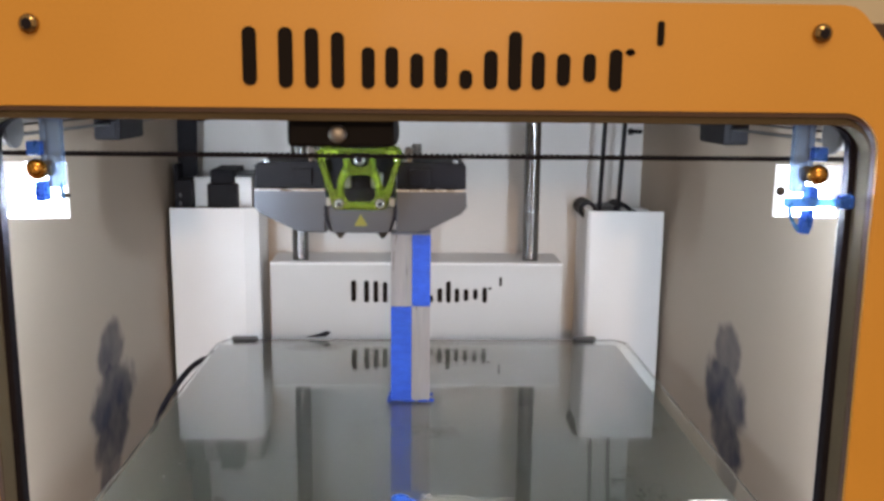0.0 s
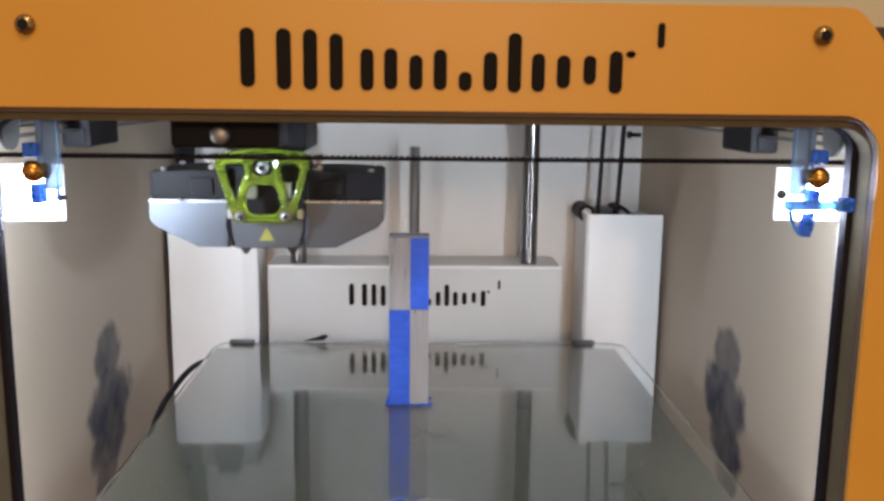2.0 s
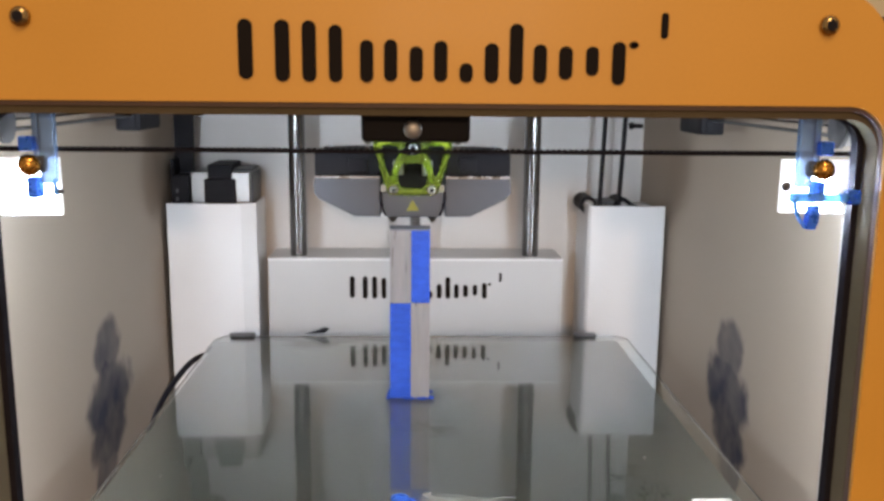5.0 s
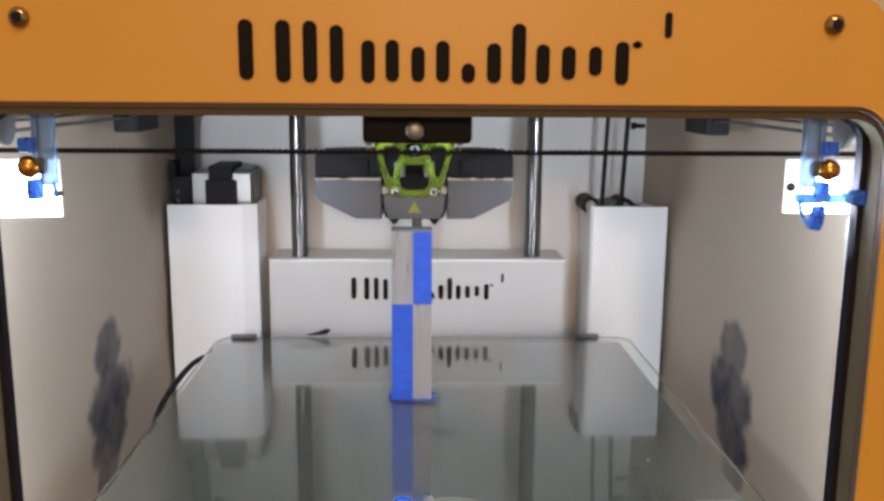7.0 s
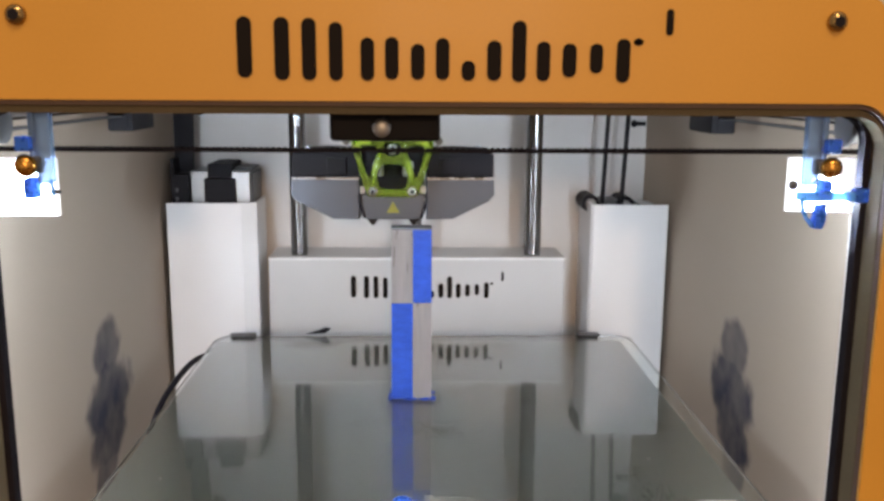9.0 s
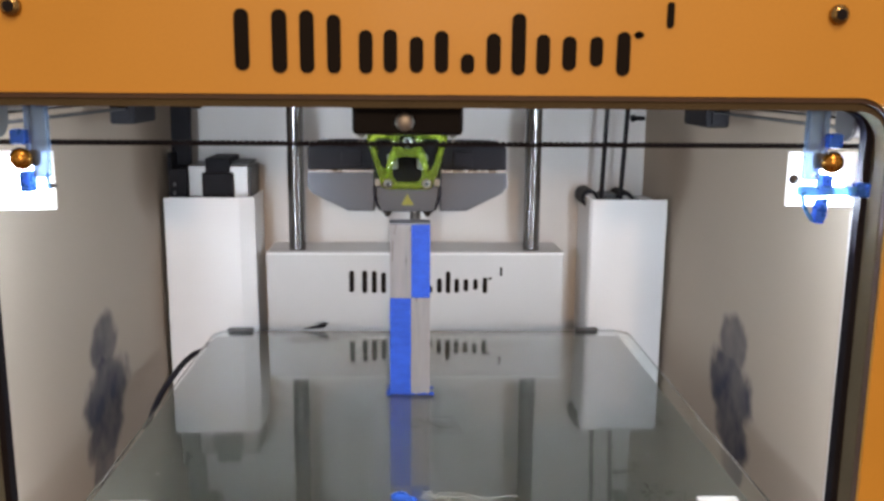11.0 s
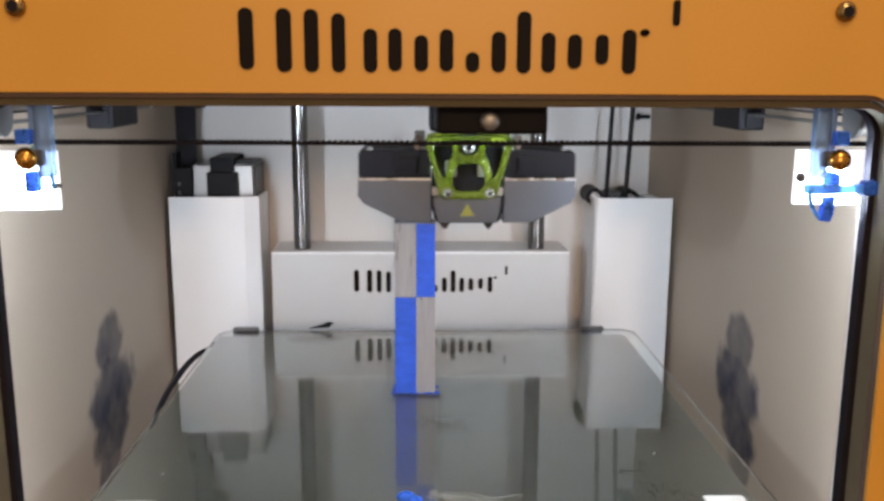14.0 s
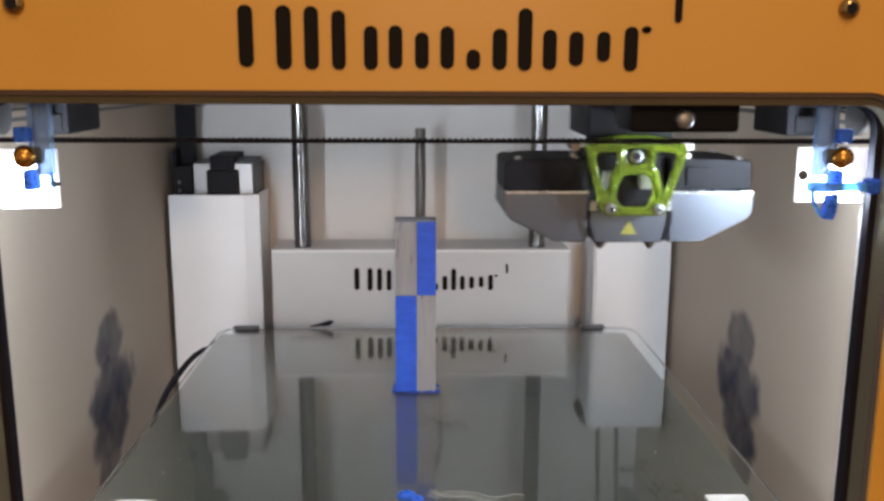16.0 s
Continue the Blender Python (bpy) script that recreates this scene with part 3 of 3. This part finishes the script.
# ---------- door hinges in the upper corners ----------
def hinge_clip(sx):
    h = holder("hinge_clip", (0.1325 if sx > 0 else -0.1306, 0.012, 0.3263), "clear blue printed hinge clip with brass screw", "hinge clip", group="hinge clips")

    def bx(x0, x1, z0, z1, y0=-0.002, y1=0.004):
        xa, xb = sorted((sx * x0, sx * x1))
        return boxes((xa, xb, y0, y1, z0, z1), bevel=0.0006)
    part("arm", bx(-0.0068, -0.0018, -0.0065, 0.0190, 0.001, 0.005), BLUE_CLEAR, h)
    part("web", bx(-0.0018, 0.0002, 0.0000, 0.0190, 0.001, 0.004), BLUE_CLEAR, h)
    part("upper_block", bx(-0.0012, 0.0036, 0.0045, 0.0092), BLUE_SOLID, h)
    part("lower_block", bx(-0.0018, 0.0018, -0.0110, -0.0042), BLUE_SOLID, h)
    s = part("brass_screw", made(ball, (0, -0.003, 0), 0.0037, 1, 0.8, 1, 20), BRASS, h, "shiny brass dome screw")
    part("screw_shank", made(rod, (sx * -0.0035, 0.002, 0), (0, 0.002, 0), 0.0028, 14), GREY_PLASTIC, h)
    if sx > 0:
        part("bar", bx(-0.0100, 0.0128, -0.0112, -0.0080, -0.004, 0.000), BLUE_MID, h)
        part("bar_end", bx(0.0085, 0.0130, -0.0115, -0.0068, -0.0045, 0.000), BLUE_SOLID, h)
        part("side_screw", made(ball, (-0.0102, 0.002, -0.0062), 0.0017, 1, 1, 1, 14), GREY_PLASTIC, h)
        bm = bmesh.new()
        prism(bm, [(-0.0030, -0.0125), (0.0002, -0.0120), (-0.0002, -0.0180), (-0.0012, -0.0205), (-0.0040, -0.0203), (-0.0042, -0.0185)], "y", -0.003, 0.001, bevel=0.0004)
        part("hook", bm, BLUE_SOLID, h)
        bm = bmesh.new()
        tube(bm, smooth_line([(-0.0080, -0.001, -0.0115), (-0.0074, -0.001, -0.0145), (-0.0055, -0.001, -0.0180), (-0.0036, -0.001, -0.0198)]), 0.0007, 7)
        part("spring_wire", bm, BLUE_MID, h)
    else:
        bm = bmesh.new()
        tube(bm, smooth_line([(0.0062, 0.001, -0.0050), (0.0066, 0.001, -0.0080), (0.0068, 0.001, -0.0105)]), 0.0006, 7)
        part("spring_wire", bm, BLUE_MID, h)
        part("side_screw", made(ball, (0.0070, 0.002, -0.0092), 0.0012, 1.6, 1, 0.8, 14), GREY_PLASTIC, h)


hinge_clip(-1)
hinge_clip(1)


# ---------- moving slides ----------
front_slide = holder("front_slide", (0, 0.020, 0.3343), "black slide block on the front shaft with steel rod end", "slide block")
part("block", boxes((-0.0176, 0.0196, 0.0, 0.024, -0.0006, 0.0180), bevel=0.0016), BLACK_PLASTIC, front_slide)
bm = made(rod, (0, -0.0035, 0.0040), (0, 0.296, 0.0040), 0.0031, 24)
ball(bm, (0, -0.0035, 0.0040), 0.0031, 1, 0.35, 1, 24)
part("rod_end", bm, MOTOR_METAL, front_slide, "polished steel cross rod seen end on")
part("rear_block", boxes((-0.0176, 0.0178, 0.284, 0.306, 0.0, 0.0180), bevel=0.0016), BLACK_PLASTIC, front_slide)

side_slide = holder("side_slide", (0, 0, 0.3262), "cross rod with dark slide blocks on the side shafts", "slide block")
part("cross_rod", made(rod, (-0.150, 0, 0.0165), (0.150, 0, 0.0165), 0.0034, 20), STEEL, side_slide)
for sx in (-1, 1):
    xa, xb = sorted((sx * 0.1475, sx * 0.1605))
    b = part("side_block", boxes((xa, xb, -0.019, 0.019, 0.0015, 0.0190), bevel=0.0014), BLACK_PLASTIC, side_slide)
    part("belt_clamp", boxes((xa + 0.003, xb - 0.002, -0.0205, -0.0188, 0.0030, 0.0100), bevel=0.0006), BLACK_PLASTIC, b)


# ---------- print head ----------
head = holder("extruder", (0, 0, 0.2797), "twin-nozzle extruder with grey metal fan shrouds and green bracket", "extruder")
part("core", boxes((-0.0165, 0.0165, 0.008, 0.044, 0.008, 0.0400), (-0.012, 0.012, 0.012, 0.040, 0.040, 0.0460), bevel=0.0008), BLACK_PLASTIC, head)
bm = bmesh.new()
prism(bm, [(-0.0163, 0.0168), (0.0163, 0.0168), (0.0163, 0.0120), (0.0140, 0.0036), (-0.0140, 0.0036), (-0.0163, 0.0120)], "y", 0.0, 0.0080, bevel=0.0006)
plate_c = part("centre_plate", bm, ALU, head, "grey metal centre plate")
bm = bmesh.new()
prism(bm, [(-0.0033, 0.0072), (0.0033, 0.0072), (0.0, 0.0130)], "y", -0.0004, 0.0002)
part("warning_triangle", bm, YELLOW, plate_c, "yellow triangle sticker")
for sx in (-1, 1):
    bm = bmesh.new()
    prism(bm, [(sx * x, z) for x, z in ((0.0172, 0.0246), (0.0520, 0.0246), (0.0524, 0.0165), (0.0496, 0.0130), (0.0310, 0.0038), (0.0172, 0.0036))], "y", 0.0010, 0.0440, bevel=0.0007)
    w = part("fan_shroud", bm, ALU, head, "folded grey metal fan shroud")
    part("shroud_lip", boxes((min(sx * 0.0174, sx * 0.0518), max(sx * 0.0174, sx * 0.0518), -0.0002, 0.0030, 0.0243, 0.0253)), SCREW, w, "bright folded sheet edge")
    bm = bmesh.new()
    prism(bm, [(sx * x, z) for x, z in ((0.0175, 0.0250), (0.0520, 0.0250), (0.0520, 0.0365), (0.0503, 0.0378), (0.0360, 0.0385), (0.0175, 0.0385))], "y", 0.0035, 0.0440, bevel=0.0008)
    f = part("fan", bm, BLACK_PLASTIC, head, "black cooling fan")
    for x, y in ((0.0215, 0.0065), (0.0465, 0.0065), (0.0465, 0.0400)):
        part("fan_screw", made(rod, (sx * x, y, 0.0375), (sx * x, y, 0.0392), 0.0014, 10), SCREW, f)
    part("fan_cage", boxes((min(sx * 0.024, sx * 0.034), max(sx * 0.024, sx * 0.034), 0.0022, 0.0036, 0.0275, 0.0350), bevel=0.0004), BLACK_PLASTIC, f)
    bm = bmesh.new()
    tube(bm, smooth_line([(sx * 0.0170, -0.0008, 0.0175), (sx * 0.0172, -0.0010, 0.0130), (sx * 0.0160, -0.0008, 0.0085), (sx * 0.0146, 0.000, 0.0045)]), 0.0006, 6)
    part("clip_wire", bm, RUBBER, head, "thin black wire clip")
    part("bright_tab", boxes((min(sx * 0.0140, sx * 0.0168), max(sx * 0.0140, sx * 0.0168), -0.002, 0.003, 0.0172, 0.0212), bevel=0.0003), MOTOR_METAL, head, "bright bare metal tab")
    n = part("nozzle", made(rod, (sx * 0.0106, 0.006, 0.0001), (sx * 0.0106, 0.006, 0.0040), 0.0008, 16, 0.0036), NOZZLE, head, "sooty brass nozzle")
    part("nozzle_hex", made(rod, (sx * 0.0106, 0.0125, 0.0038), (sx * 0.0106, 0.0125, 0.0072), 0.0044, 6), NOZZLE, n)
    part("heater_block", boxes((min(sx * 0.0070, sx * 0.0155), max(sx * 0.0070, sx * 0.0155), 0.0082, 0.020, 0.0066, 0.0125), bevel=0.0004), ALU, head)
    part("fan_hub", boxes((min(sx * 0.0050, sx * 0.0105), max(sx * 0.0050, sx * 0.0105), 0.004, 0.0082, 0.0255, 0.0330), bevel=0.0008), PALE_BLOCK, head, "pale ceramic block behind the bracket")

rim = rounded([(-0.0127, 0.0163), (0.0127, 0.0163), (0.0158, 0.0265), (0.0208, 0.0425), (0.0194, 0.0458), (-0.0194, 0.0458), (-0.0208, 0.0425), (-0.0158, 0.0265)], 0.0026)
mid_hole = rounded([(-0.0058, 0.0200), (0.0058, 0.0200), (0.0078, 0.0236), (0.0072, 0.0290), (0.0050, 0.0330), (-0.0050, 0.0330), (-0.0072, 0.0290), (-0.0078, 0.0236)], 0.0022)
top_hole = rounded([(-0.0042, 0.0372), (0.0042, 0.0372), (0.0046, 0.0438), (-0.0046, 0.0438)], 0.0028)
side_holes = [rounded([(sx * x, z) for x, z in ((0.0080, 0.0424), (0.0158, 0.0420), (0.0166, 0.0398), (0.0126, 0.0262), (0.0112, 0.0262), (0.0096, 0.0335), (0.0074, 0.0376))], 0.0018) for sx in (-1, 1)]
bracket_g = part("green_bracket", pierced_plate([rim, mid_hole, top_hole] + side_holes, -0.0092, -0.0050, 0.0010), GREEN, head, "clear neon green printed bracket")
for sx in (-1, 1):
    # ribs that stand on the plate and hold it to the head
    bm = bmesh.new()
    tube(bm, smooth_line([(sx * 0.0194, -0.006, 0.0430), (sx * 0.0190, 0.000, 0.0440), (sx * 0.0172, 0.0080, 0.0446)]), 0.0013, 8)
    part("bracket_rib", bm, GREEN, bracket_g)
    bm = bmesh.new()
    tube(bm, smooth_line([(sx * 0.0100, -0.0092, 0.0232), (sx * 0.0086, -0.0095, 0.0290), (sx * 0.0066, -0.0095, 0.0350), (sx * 0.0062, -0.0093, 0.0440)]), 0.0007, 6)
    part("raised_edge", bm, GREEN, bracket_g)
    part("screw_washer", made(rod, (sx * 0.0099, -0.0096, 0.0194), (sx * 0.0099, -0.0089, 0.0194), 0.0025, 18), DARK_STEEL, bracket_g)
    dome_screw("bracket_screw", sx * 0.0099, -0.0098, 0.0194, 0.0019, SCREW, head)
    part("hose_fitting", made(rod, (sx * 0.0235, -0.0010, 0.0440), (sx * 0.0235, 0.0100, 0.0440), 0.0020, 14), DARK_STEEL, head, "small bright metal fitting")
    part("fitting_nut", made(rod, (sx * 0.0240, 0.0005, 0.0400), (sx * 0.0240, 0.0050, 0.0400), 0.0013, 6), DARK_STEEL, head)
bm = bmesh.new()
tube(bm, smooth_line([(-0.0190, -0.004, 0.0452), (-0.010, -0.002, 0.0468), (0.0, -0.001, 0.0474), (0.010, -0.002, 0.0468), (0.0190, -0.004, 0.0452)]), 0.0012, 8)
part("bracket_rib", bm, GREEN, bracket_g)
dome_screw("bracket_screw", 0, -0.0080, 0.0405, 0.0028, SCREW, head)
part("housing", boxes((-0.0180, 0.0180, 0.003, 0.0500, 0.0470, 0.0660), bevel=0.0012), BLACK_PLASTIC, head, "black upper housing that rides on the rods")


# ---------- motion ----------
def motions():
    track = [(0, -0.0315, 0.1445), (0.5, -0.0681, 0.1013), (1, -0.1077, 0.0639), (1.15, -0.1165, 0.0524), (1.3, -0.1165, 0.0522), (1.5, -0.1063, 0.0645), (2, -0.0707, 0.1086), (2.5, -0.0371, 0.1516),
             (3, -0.0165, 0.1782), (3.5, -0.0166, 0.1755), (4, -0.0165, 0.1756), (4.2, -0.0176, 0.1774), (4.45, -0.0150, 0.1797), (4.75, -0.0055, 0.1820), (5, -0.0055, 0.1837), (5.2, -0.0150, 0.1850),
             (5.6, -0.0150, 0.1803), (5.8, -0.0250, 0.1780), (6, -0.0160, 0.1798), (6.2, -0.0065, 0.1816), (6.3, -0.0059, 0.1825), (6.4, -0.0112, 0.1847), (6.5, -0.0156, 0.1868), (6.6, -0.0149, 0.1854),
             (6.7, -0.0132, 0.1840), (6.8, -0.0101, 0.1827), (6.9, -0.0072, 0.1813), (7, -0.0055, 0.1799), (7.1, -0.0054, 0.1817), (7.3, -0.0054, 0.1853), (7.4, -0.0085, 0.1871), (7.5, -0.0123, 0.1889),
             (7.6, -0.0147, 0.1873), (7.8, -0.0150, 0.1842), (8, -0.0150, 0.1811), (8.2, -0.0150, 0.1798), (8.3, -0.0167, 0.1792), (8.4, -0.0166, 0.1785), (8.5, -0.0214, 0.1779), (8.6, -0.0257, 0.1769),
             (8.7, -0.0257, 0.1760), (8.8, -0.0222, 0.1750), (8.9, -0.0163, 0.1741), (9, -0.0164, 0.1731), (9.1, -0.0162, 0.1764), (9.2, -0.0197, 0.1797), (9.4, -0.0250, 0.1811), (9.6, -0.0160, 0.1826),
             (10, -0.0150, 0.1820), (10.3, -0.0055, 0.1790), (10.6, -0.0055, 0.1779), (10.8, -0.0150, 0.1798), (11.05, -0.0070, 0.1822), (11.2, -0.0070, 0.1836), (11.3, -0.0108, 0.1846), (11.4, -0.0152, 0.1804),
             (11.5, -0.0150, 0.1762), (11.6, -0.0143, 0.1767), (11.7, -0.0110, 0.1772), (11.8, -0.0081, 0.1778), (11.9, -0.0055, 0.1783), (12, -0.0053, 0.1788), (12.2, -0.0053, 0.1821), (12.3, -0.0078, 0.1837),
             (12.4, -0.0114, 0.1854), (12.5, -0.0151, 0.1870), (12.6, -0.0153, 0.1843), (12.8, -0.0151, 0.1788), (13, -0.0148, 0.1733), (13.3, -0.0149, 0.1747), (13.5, -0.0149, 0.1757), (14, 0.0183, 0.1417),
             (14.5, 0.0580, 0.1034), (15, 0.0974, 0.0675), (15.5, 0.1176, 0.0488), (16, 0.0826, 0.0876)]
    walk(head, [(t, pose(x, y, 0.2797)) for t, x, y in track])
    walk(front_slide, [(t, pose(x, 0.020, 0.3343)) for t, x, y in track])
    walk(side_slide, [(t, pose(0, y + 0.022, 0.3262)) for t, x, y in track])


motions()
